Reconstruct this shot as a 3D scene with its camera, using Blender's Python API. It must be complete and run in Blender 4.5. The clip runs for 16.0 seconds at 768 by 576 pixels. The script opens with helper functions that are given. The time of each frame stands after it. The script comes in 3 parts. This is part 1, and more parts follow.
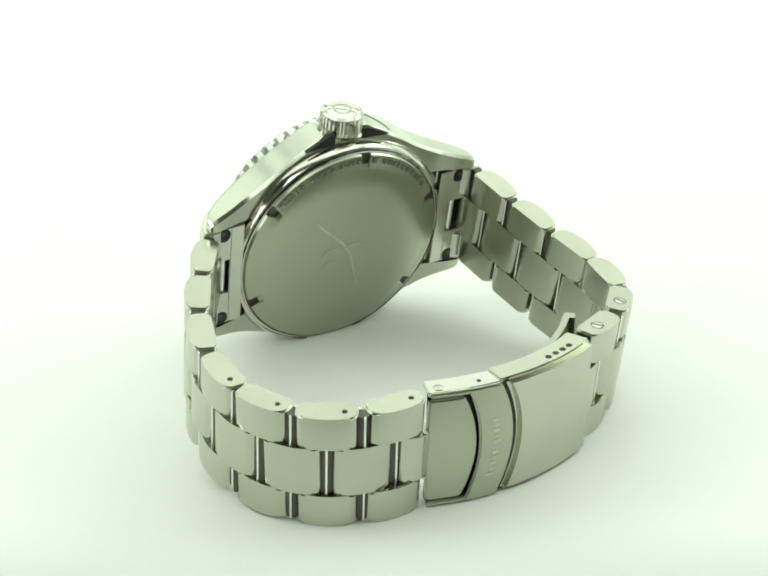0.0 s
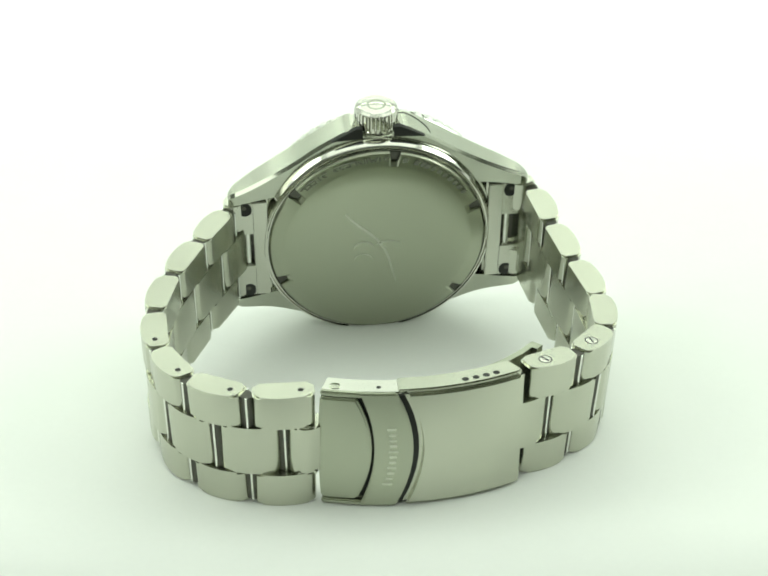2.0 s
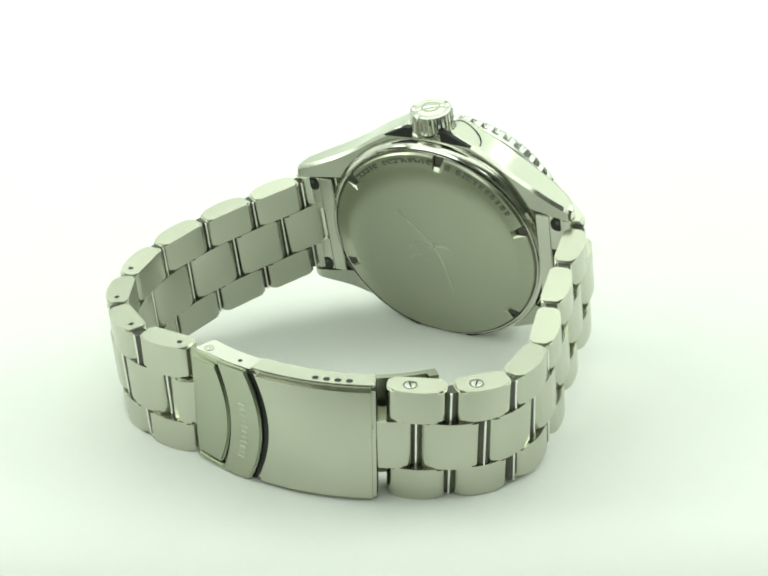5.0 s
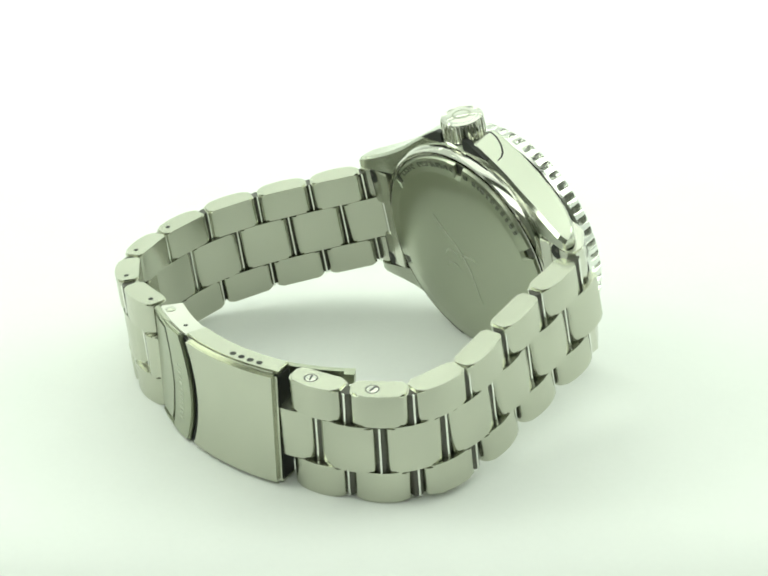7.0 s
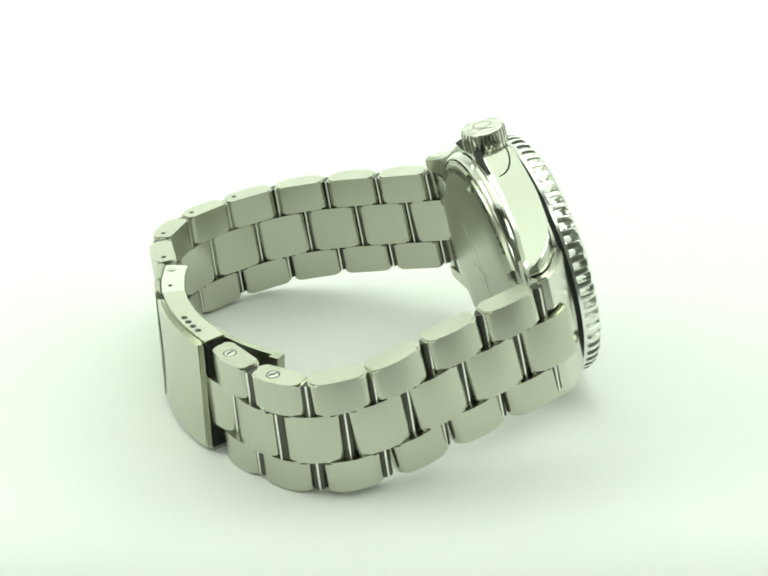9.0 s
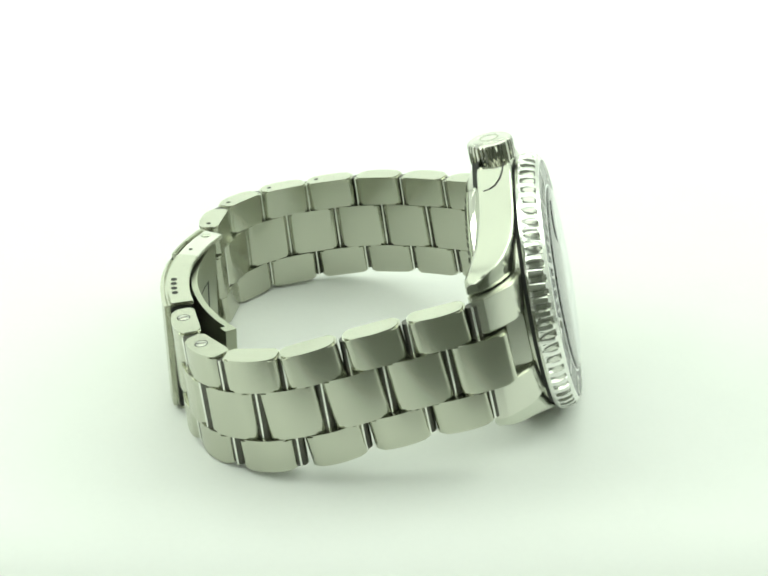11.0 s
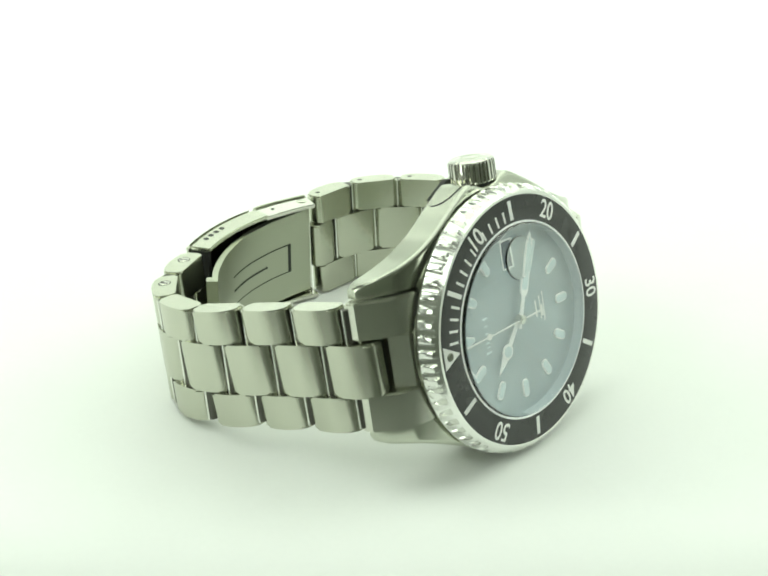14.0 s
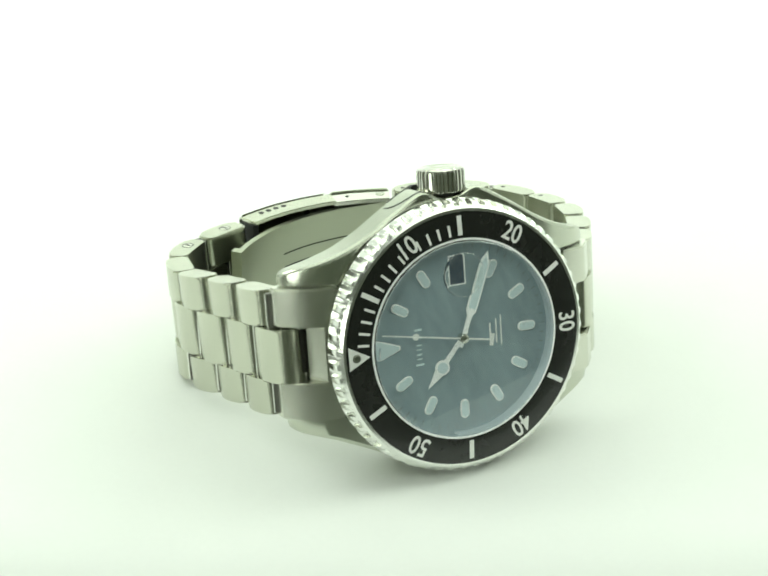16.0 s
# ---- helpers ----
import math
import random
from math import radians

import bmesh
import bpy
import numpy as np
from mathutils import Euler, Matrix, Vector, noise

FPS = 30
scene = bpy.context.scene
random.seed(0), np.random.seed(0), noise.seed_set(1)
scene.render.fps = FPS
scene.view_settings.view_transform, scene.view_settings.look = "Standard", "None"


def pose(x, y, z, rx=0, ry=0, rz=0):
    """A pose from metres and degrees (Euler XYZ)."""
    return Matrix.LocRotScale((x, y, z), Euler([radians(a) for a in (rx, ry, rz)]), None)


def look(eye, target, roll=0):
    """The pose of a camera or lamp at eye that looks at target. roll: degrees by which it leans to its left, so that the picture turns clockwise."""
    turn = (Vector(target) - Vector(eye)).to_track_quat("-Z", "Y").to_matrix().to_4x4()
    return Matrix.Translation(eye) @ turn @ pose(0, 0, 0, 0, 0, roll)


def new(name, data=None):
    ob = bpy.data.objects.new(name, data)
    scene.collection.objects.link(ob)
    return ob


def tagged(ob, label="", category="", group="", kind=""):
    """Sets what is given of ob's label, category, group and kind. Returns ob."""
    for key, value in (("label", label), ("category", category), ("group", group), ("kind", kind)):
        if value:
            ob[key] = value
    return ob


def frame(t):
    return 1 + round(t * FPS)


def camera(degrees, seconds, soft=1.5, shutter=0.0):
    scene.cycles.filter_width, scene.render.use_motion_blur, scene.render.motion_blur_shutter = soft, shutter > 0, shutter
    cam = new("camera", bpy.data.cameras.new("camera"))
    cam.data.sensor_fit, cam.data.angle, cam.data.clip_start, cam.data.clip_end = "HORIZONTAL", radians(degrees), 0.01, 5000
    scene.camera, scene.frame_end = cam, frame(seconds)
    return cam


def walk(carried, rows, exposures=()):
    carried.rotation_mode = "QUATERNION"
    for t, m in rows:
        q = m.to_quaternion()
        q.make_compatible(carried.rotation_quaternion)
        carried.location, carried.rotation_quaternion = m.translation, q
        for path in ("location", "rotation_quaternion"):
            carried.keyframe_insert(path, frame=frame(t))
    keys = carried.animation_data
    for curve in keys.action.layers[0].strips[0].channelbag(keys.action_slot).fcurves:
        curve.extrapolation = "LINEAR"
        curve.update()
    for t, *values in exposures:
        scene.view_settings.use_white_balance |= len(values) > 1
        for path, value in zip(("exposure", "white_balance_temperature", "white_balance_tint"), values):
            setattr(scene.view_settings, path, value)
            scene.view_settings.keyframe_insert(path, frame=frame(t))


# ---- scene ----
# camera: fixed, looking down on the watch, which turns on a hidden turntable
cam = camera(28.38, 16.0, soft=1.9)
EYE = Vector((0.0, -0.22191, 0.12457))
AIM = EYE + Vector((-0.00543, 0.90004, -0.43577))
walk(cam, [(0.0, look(EYE, AIM, 0.284)), (16.0, look(EYE, AIM, 0.284))],
     exposures=[(0.0, -0.09), (2.5, -0.13), (4.0, -0.12), (6.5, -0.10), (11.5, -0.08), (16.0, -0.05)])

# ---------------------------------------------------------------- light
world = bpy.data.worlds.new("world")
scene.world = world
world.use_nodes = True
bg = world.node_tree.nodes["Background"]
bg.inputs["Color"].default_value = (0.80, 0.90, 0.76, 1)
bg.inputs["Strength"].default_value = 0.05


def softbox(name, eye, target, sx, sy, power, color):
    lamp = bpy.data.lights.new(name, "AREA")
    lamp.shape, lamp.size, lamp.size_y, lamp.energy, lamp.color = "RECTANGLE", sx, sy, power, color
    ob = new(name, lamp)
    ob.matrix_world = look(eye, target)
    return ob


GREENISH = (0.915, 1.0, 0.89)
softbox("softbox_top", (0.0, 0.16, 0.60), (0.0, 0.16, 0.0), 0.82, 0.70, 1.85, GREENISH)
# Unseen fill lamps, added to brighten the links, the dial and the back wall.
softbox("fill_front", (-0.37, -0.31, 0.12), (0.0, -0.02, 0.03), 0.30, 0.21, 0.65, GREENISH)
softbox("fill_high_front", (0.0, -0.36, 0.46), (0.0, 0.0, 0.02), 0.44, 0.20, 0.68, GREENISH)
softbox("fill_back", (0.0, 0.38, 0.36), (0.0, 0.58, 0.03), 0.70, 0.16, 1.10, GREENISH)
softbox("fill_west", (-0.40, 0.04, 0.26), (0.0, 0.06, 0.08), 0.22, 0.32, 0.95, GREENISH)
softbox("fill_east", (0.40, 0.12, 0.27), (0.0, 0.02, 0.04), 0.26, 0.34, 1.05, GREENISH)

# ---------------------------------------------------------------- materials


def material(name, color, rough, metal=0.0, vary=0.06, scale=400.0, stretch=(1, 1, 1), bump=0.0, spread=0.05,
             coat=0.0):
    """A surface with its colour and gloss varied at two scales, and a fine relief."""
    m = bpy.data.materials.new(name)
    m.use_nodes = True
    nt = m.node_tree
    b = nt.nodes["Principled BSDF"]
    b.inputs["Metallic"].default_value = metal
    b.inputs["Coat Weight"].default_value = coat
    co = nt.nodes.new("ShaderNodeTexCoord")
    mp = nt.nodes.new("ShaderNodeMapping")
    mp.inputs["Scale"].default_value = stretch
    nt.links.new(co.outputs["Object"], mp.inputs["Vector"])
    fine = nt.nodes.new("ShaderNodeTexNoise")
    fine.inputs["Scale"].default_value, fine.inputs["Detail"].default_value = scale, 4
    wide = nt.nodes.new("ShaderNodeTexNoise")
    wide.inputs["Scale"].default_value, wide.inputs["Detail"].default_value = 90.0, 2
    nt.links.new(mp.outputs["Vector"], fine.inputs["Vector"])
    nt.links.new(co.outputs["Object"], wide.inputs["Vector"])
    mix = nt.nodes.new("ShaderNodeMath")
    mix.operation = "ADD"
    nt.links.new(fine.outputs["Fac"], mix.inputs[0])
    nt.links.new(wide.outputs["Fac"], mix.inputs[1])
    ramp = nt.nodes.new("ShaderNodeMapRange")
    ramp.inputs["From Min"].default_value, ramp.inputs["From Max"].default_value = 0.6, 1.4
    ramp.inputs["To Min"].default_value, ramp.inputs["To Max"].default_value = 1 - vary, 1 + vary
    nt.links.new(mix.outputs[0], ramp.inputs["Value"])
    tint = nt.nodes.new("ShaderNodeMix")
    tint.data_type, tint.blend_type = "RGBA", "MULTIPLY"
    tint.inputs["Factor"].default_value = 1
    tint.inputs[6].default_value = (*color, 1)
    nt.links.new(ramp.outputs[0], tint.inputs[7])
    nt.links.new(tint.outputs[2], b.inputs["Base Color"])
    gloss = nt.nodes.new("ShaderNodeMapRange")
    gloss.inputs["From Min"].default_value, gloss.inputs["From Max"].default_value = 0.6, 1.4
    gloss.inputs["To Min"].default_value = max(rough - spread, 0.02)
    gloss.inputs["To Max"].default_value = rough + spread
    nt.links.new(mix.outputs[0], gloss.inputs["Value"])
    nt.links.new(gloss.outputs[0], b.inputs["Roughness"])
    if bump:
        bp = nt.nodes.new("ShaderNodeBump")
        bp.inputs["Strength"].default_value, bp.inputs["Distance"].default_value = bump, 0.00004
        nt.links.new(fine.outputs["Fac"], bp.inputs["Height"])
        nt.links.new(bp.outputs["Normal"], b.inputs["Normal"])
    return m


PAPER = material("white_paper", (0.812, 0.832, 0.806), 0.85, vary=0.012, scale=900, bump=0.05)
FABRIC = material("dark_grey_fabric", (0.16, 0.175, 0.14), 0.95, vary=0.08, scale=500)
FRONT_SHEET = material("grey_front_sheet", (0.11, 0.12, 0.10), 0.6, vary=0.08, scale=300)
BRUSHED = material("brushed_steel", (0.54, 0.553, 0.46), 0.24, 1.0, 0.05, 260, (1, 1, 0.3), 0.0, 0.006)
POLISHED = material("polished_steel", (0.66, 0.66, 0.60), 0.09, 1.0, 0.03, 300, spread=0.03)
SATIN = material("satin_steel", (0.44, 0.465, 0.365), 0.30, 1.0, 0.008, 200, (1, 0.2, 1), 0.0, 0.004)
CASE_STEEL = material("case_steel", (0.53, 0.55, 0.465), 0.2, 1.0, 0.02, 300, spread=0.02)
END_STEEL = material("polished_end_link_steel", (0.64, 0.65, 0.57), 0.25, 1.0, 0.03, 300, spread=0.03)
CHROME = material("bright_steel", (0.84, 0.85, 0.81), 0.19, 1.0, 0.02, 300, spread=0.02)
# Near black, puts the shade of gaps, holes and cuts into colour.
DARK = material("dark_shade", (0.015, 0.017, 0.014), 0.6, 0.0, 0.1)
INSERT = material("black_bezel_insert", (0.013, 0.014, 0.012), 0.26, 0.0, 0.15, 600, spread=0.05, coat=0.3)
WHITE = material("white_print", (0.82, 0.83, 0.80), 0.5, 0.0, 0.03)
GREYMARK = material("engraved_steel", (0.20, 0.21, 0.17), 0.45, 1.0, 0.05)
DIAL = material("blue_grey_dial", (0.245, 0.325, 0.358), 0.35, 0.0, 0.20, 250, (1, 6, 1), spread=0.08, coat=1.0)
DARKBLUE = material("dark_blue_date_disc", (0.03, 0.05, 0.09), 0.4, 0.0, 0.1)
REHAUT = material("pale_blue_grey_ring", (0.42, 0.50, 0.54), 0.35, 0.0, 0.04)
LUME = material("pale_lume", (0.60, 0.72, 0.74), 0.5, 0.0, 0.05)
HAND = material("bright_white_metal", (0.93, 0.95, 0.94), 0.3, 0.05, 0.03)
# Steel darkened to carry the shade in link gaps, slots and notches.
SHADE_STEEL = material("shade_dark_steel", (0.11, 0.11, 0.095), 0.35, 0.9, 0.05)
EMBLEM = material("raised_satin_steel", (0.53, 0.55, 0.46), 0.24, 1.0, 0.06, 300)

GLASS = bpy.data.materials.new("sapphire_glass")
GLASS.use_nodes = True
gb = GLASS.node_tree.nodes["Principled BSDF"]
gb.inputs["Base Color"].default_value = (0.97, 0.99, 0.98, 1)
gb.inputs["Roughness"].default_value = 0.03
gb.inputs["Transmission Weight"].default_value = 1.0
gb.inputs["IOR"].default_value = 1.77

# ---------------------------------------------------------------- mesh helpers (millimetres)
MM = 0.001


def part(name, bm, mat, parent=None, label="", place=None, smooth=40):
    """Links a bmesh, drawn in millimetres, as one mesh under its thing; place moves the drawing first."""
    if place is not None:
        bm.transform(place)
    bm.transform(Matrix.Scale(MM, 4))
    bmesh.ops.recalc_face_normals(bm, faces=bm.faces)
    me = bpy.data.meshes.new(name)
    for f in bm.faces:
        f.smooth = True
    for e in bm.edges:
        if len(e.link_faces) == 2 and e.calc_face_angle(0) > radians(smooth):
            e.smooth = False
    bm.to_mesh(me)
    bm.free()
    me.materials.append(mat)
    ob = new(name, me)
    if parent is not None:
        ob.parent = parent
    if label:
        tagged(ob, label)
    return ob


def prism(points, axis_lo, axis_hi, bevel=0.0, segments=2):
    """A closed outline in x and y, raised from axis_lo to axis_hi in z."""
    bm = bmesh.new()
    lo = [bm.verts.new((x, y, axis_lo)) for x, y in points]
    hi = [bm.verts.new((x, y, axis_hi)) for x, y in points]
    n = len(points)
    a, b = bm.faces.new(lo[::-1]), bm.faces.new(hi)
    for i in range(n):
        bm.faces.new((lo[i], lo[(i + 1) % n], hi[(i + 1) % n], hi[i]))
    if bevel:
        bmesh.ops.bevel(bm, geom=list(a.edges) + list(b.edges), offset=bevel, segments=segments, affect="EDGES",
                        clamp_overlap=True)
    return bm


def block(x0, x1, y0, y1, z0, z1, bevel=0.0, segments=2):
    bm = bmesh.new()
    bmesh.ops.create_cube(bm, size=1)
    bm.transform(Matrix.Translation(((x0 + x1) / 2, (y0 + y1) / 2, (z0 + z1) / 2))
                 @ Matrix.Diagonal((x1 - x0, y1 - y0, z1 - z0, 1)))
    if bevel:
        bmesh.ops.bevel(bm, geom=bm.edges[:], offset=bevel, segments=segments, affect="EDGES", clamp_overlap=True)
    return bm


def join(*bms):
    out = bmesh.new()
    for b in bms:
        me = bpy.data.meshes.new("tmp")
        b.to_mesh(me)
        b.free()
        out.from_mesh(me)
        bpy.data.meshes.remove(me)
    return out


def lathe(profile, steps=128, radius=None, closed=True):
    """Turns a closed profile of (r, z) round z. radius(i, a, r, z) may change r round the turn."""
    bm = bmesh.new()
    rings = []
    for k in range(steps):
        a = 2 * math.pi * k / steps
        ring = []
        for i, (r, z) in enumerate(profile):
            rr = radius(i, a, r, z) if radius else r
            ring.append(bm.verts.new((rr * math.cos(a), rr * math.sin(a), z)))
        rings.append(ring)
    n = len(profile)
    for k in range(steps):
        p, q = rings[k], rings[(k + 1) % steps]
        for i in range(n if closed else n - 1):
            j = (i + 1) % n
            bm.faces.new((p[i], q[i], q[j], p[j]))
    bmesh.ops.remove_doubles(bm, verts=bm.verts, dist=1e-5)
    return bm


def loft(sections):
    """A closed solid through sections, each a closed ring of as many points."""
    bm = bmesh.new()
    rings = [[bm.verts.new(p) for p in s] for s in sections]
    n = len(rings[0])
    for p, q in zip(rings, rings[1:]):
        for i in range(n):
            bm.faces.new((p[i], p[(i + 1) % n], q[(i + 1) % n], q[i]))
    bm.faces.new(rings[0][::-1])
    bm.faces.new(rings[-1])
    return bm


def letters(text, size, depth=0.04):
    """Raised lettering, centred, in the built-in font."""
    cu = bpy.data.curves.new("tmp", "FONT")
    cu.body, cu.size, cu.extrude, cu.align_x, cu.align_y = text, size, depth, "CENTER", "CENTER"
    cu.resolution_u, cu.offset = 3, 0.012 * size
    ob = new("tmp", cu)
    dg = bpy.context.evaluated_depsgraph_get()
    me = bpy.data.meshes.new_from_object(ob.evaluated_get(dg))
    bm = bmesh.new()
    bm.from_mesh(me)
    bpy.data.objects.remove(ob)
    bpy.data.meshes.remove(me)
    bpy.data.curves.remove(cu)
    return bm


def axes(right, up, out, at):
    m = Matrix.Identity(4)
    for i, v in enumerate((right, up, out, at)):
        for j in range(3):
            m[j][i] = v[j]
    return m


# ---------------------------------------------------------------- the white sweep and the unseen tent added round it
def sweep():
    """Floor sheet that curves up into the back wall."""
    bm = bmesh.new()
    line = [(-68, 0.0), (-40, 0.0), (0, 0.0), (200, 0.0), (430, 0.0)]
    for k in range(1, 13):
        a = math.pi / 2 * k / 12
        line.append((430 + 150 * math.sin(a), 150 - 150 * math.cos(a)))
    line.append((580, 620))
    rows = []
    for y, z in line:
        rows.append([bm.verts.new((x, y, z)) for x in (-420, -140, 140, 420)])
    for p, q in zip(rows, rows[1:]):
        for i in range(3):
            bm.faces.new((p[i], p[i + 1], q[i + 1], q[i]))
    ob = part("backdrop", bm, PAPER)
    solid = ob.modifiers.new("solid", "SOLIDIFY")
    solid.thickness, solid.offset = 0.001, -1
    for f in ob.data.polygons:
        if f.normal.z < -0.01:
            ob.data.flip_normals()
            break
    return tagged(ob, "seamless white paper sweep under the watch", "backdrop", kind="structure")


sweep()
# Added out of view, so that steel facing forward reflects something dark.
tagged(part("floor", block(-422, 422, -472, -69, -3.0, -1.0), FRONT_SHEET), "unseen grey sheet in front of the paper, added to darken reflections", "tabletop", kind="structure")
# Unseen white sides, added for bounce and bright reflections.
for nm, bm, mt in (("wall_west", block(-426, -422, -140, 584, 0, 624), PAPER),
                   ("wall_east", block(422, 426, -140, 584, 0, 624), PAPER),
                   ("ceiling", block(-426, 426, -140, 586, 626, 630), PAPER)):
    tagged(part(nm, bm, mt), "unseen white side added to bounce light", "wall", kind="structure")
# Unseen dark front, added to give the steel dark bands.
for nm, bm in (("wall_south", block(-426, 426, -476, -472, 0, 624)), ("wall_south_west", block(-426, -422, -472, -140, 0, 624)),
               ("wall_south_east", block(422, 426, -472, -140, 0, 624)), ("ceiling_front", block(-426, 426, -476, -140, 626, 630))):
    tagged(part(nm, bm, FABRIC), "unseen dim cloth added for dark reflections", "wall", kind="structure")

# ---------------------------------------------------------------- the watch
watch = tagged(new("wristwatch"), "stainless steel diver's wristwatch with black bezel lying on its side", "wristwatch")

TABLE = 21.0  # height of the dial's centre over the table
# the case's own axes: x to 6 o'clock, y to the crown at 3 o'clock, z out of the dial
CASE = axes((-0.85127, -0.52388, -0.02993), (0.09715, -0.21340, 0.97212), (-0.51566, 0.82463, 0.23255),
            (-13.651, 23.537, TABLE))
BODY = CASE @ Matrix.Translation((0.75, 0, 0))  # the middle case sits a little towards six


def outline(x, crown_side):
    """How far the case reaches from its long axis at x."""
    pts = [(0, 20.5), (2.4, 20.8), (3.8, 22.0), (5.4, 21.5), (7.5, 20.3), (10, 18.9), (14, 16.3), (18, 14.3), (22, 12.9), (25.6, 12.0)]
    if not crown_side:
        pts = [(0, 20.2), (4, 19.9), (8, 18.8), (12, 17.0), (16, 15.1), (20, 13.5), (24, 12.4), (25.6, 12.0)]
    return eased(x, pts)


def eased(x, pts):
    """A smooth curve through points, even in x."""
    t = [p[0] for p in pts]
    fine = np.linspace(abs(x) - 1.2, abs(x) + 1.2, 13)
    return float(np.mean(np.interp(np.abs(fine), t, [p[1] for p in pts])))


def case_top(x):
    return eased(x, [(0, -3.9), (13, -3.9), (17, -4.5), (21, -5.9), (24, -7.8), (25.6, -9.3)])


def case_bottom(x):
    return eased(x, [(0, -9.6), (12, -9.6), (18, -10.2), (22, -11.2), (25.6, -12.0)])


def rail(sign):
    """One flank of the case with its two lugs."""
    xs = [-25.6, -25.2, -24.4] + list(np.linspace(-23, 23, 70)) + [24.4, 25.2, 25.6]
    secs = []
    for x in xs:
        end = max(0.0, abs(x) - 24.4) / 1.2
        y1, zt, zb = outline(x, sign > 0), case_top(x) - 0.9 * end ** 2, case_bottom(x) + 0.5 * end ** 2
        y1 -= 0.5 * end ** 2
        y0, c = 10.05, 0.28
        x *= 0.985
        ring = [(x, y0, zb), (x, y0, zt), (x, y1 - c * 2.2, zt), (x, y1 - c, zt - 0.12), (x, y1 - 0.12, zt - c),
                (x, y1, zt - c * 2), (x, y1 - 0.05, zb + c * 2), (x, y1 - c, zb + 0.3), (x, y1 - c * 2, zb)]
        secs.append([(p[0], sign * p[1], p[2]) for p in ring])
    return loft(secs)


drum = lathe([(14.0, -3.4), (19.4, -3.4), (19.7, -4.0), (19.7, -9.4), (19.4, -9.9), (14.0, -9.9)], 128)
flanks = join(rail(1), rail(-1))
flanks.transform(Matrix.Translation((0.75, 0, 0)))
case = part("case", join(flanks, drum), CASE_STEEL, watch, "polished steel case with lugs", CASE, 17)



def guard_groove():
    """The shaded edge of the crown guard towards twelve, laid on the flank as a dark strip."""
    line = [(2.8, -5.0), (4.6, -5.05), (6.0, -5.25), (7.3, -5.75), (8.3, -6.5), (8.8, -7.3), (9.0, -8.3)]
    fine = np.linspace(0, len(line) - 1, 25)
    secs = []
    for f in fine:
        x = float(np.interp(f, range(len(line)), [p[0] for p in line]))
        z = float(np.interp(f, range(len(line)), [p[1] for p in line]))
        y = outline(x, True)
        w = 0.12 * (0.35 + 0.65 * math.sin(math.pi * (f + 0.4) / (len(line) - 0.2)))
        secs.append([(-0.985 * (x + dx), y + dy, z + dz) for dx, dy, dz in
                     ((w, -0.2, w), (w, 0.035, w), (-w, 0.035, -w), (-w, -0.2, -w))])
    return loft(secs)


# Edge shade of the guard, painted as a thin black strip.
part("guard_groove", guard_groove(), DARK, case, "fine dark strip as edge shade beside the crown guard", BODY)

# bezel ring with a scalloped edge
TEETH = 60


def scallop(i, a, r, z):
    """Round lands with a hollow between them, between two plain rims."""
    if i in (4, 5, 6):
        w = abs(2 * ((a * TEETH / (2 * math.pi)) % 1.0) - 1)
        return r - (0.2, 0.9, 1.15)[i - 4] * min(1.0, max(0.0, (w - 0.42) / 0.30)) ** 0.8
    return r


bezel = part("bezel", lathe([(14.95, -3.3), (19.6, -3.62), (20.35, -3.55), (20.5, -3.1), (20.45, -2.85), (20.5, -1.9), (20.15, -0.85),
                             (19.75, -0.55), (19.35, -0.14), (18.95, -0.10), (18.9, -0.45), (14.95, -0.2)], TEETH * 14, scallop), CHROME, watch,
             "polished steel bezel with a scalloped coin edge", CASE, 25)
# Black ring paints the shade below the bezel's overhang.
part("bezel_shade", lathe([(15.0, -4.2), (19.75, -4.2), (19.75, -3.0), (15.0, -3.0)], 96), DARK, bezel, "dark ring as shade under the bezel", CASE)
insert = part("bezel_insert", lathe([(15.06, -0.19), (18.88, -0.44), (18.88, -0.12), (15.3, 0.16), (15.06, 0.12)], 160),
              INSERT, watch, "black bezel insert with white minute scale", CASE, 25)


def on_bezel(minute, r, lift=0.0):
    """The pose of a mark on the insert, upright outwards."""
    c = radians(6 * minute)
    slope = math.atan(0.28 / 3.58)
    z = float(np.interp(r, [15.3, 18.88], [0.16, -0.12])) + lift
    out = Vector((-math.cos(c) * math.sin(slope), math.sin(c) * math.sin(slope), math.cos(slope)))
    up = Vector((-math.cos(c) * math.cos(slope), math.sin(c) * math.cos(slope), -math.sin(slope)))
    return axes((math.sin(c), math.cos(c), 0), up, out, (-r * math.cos(c), r * math.sin(c), z))


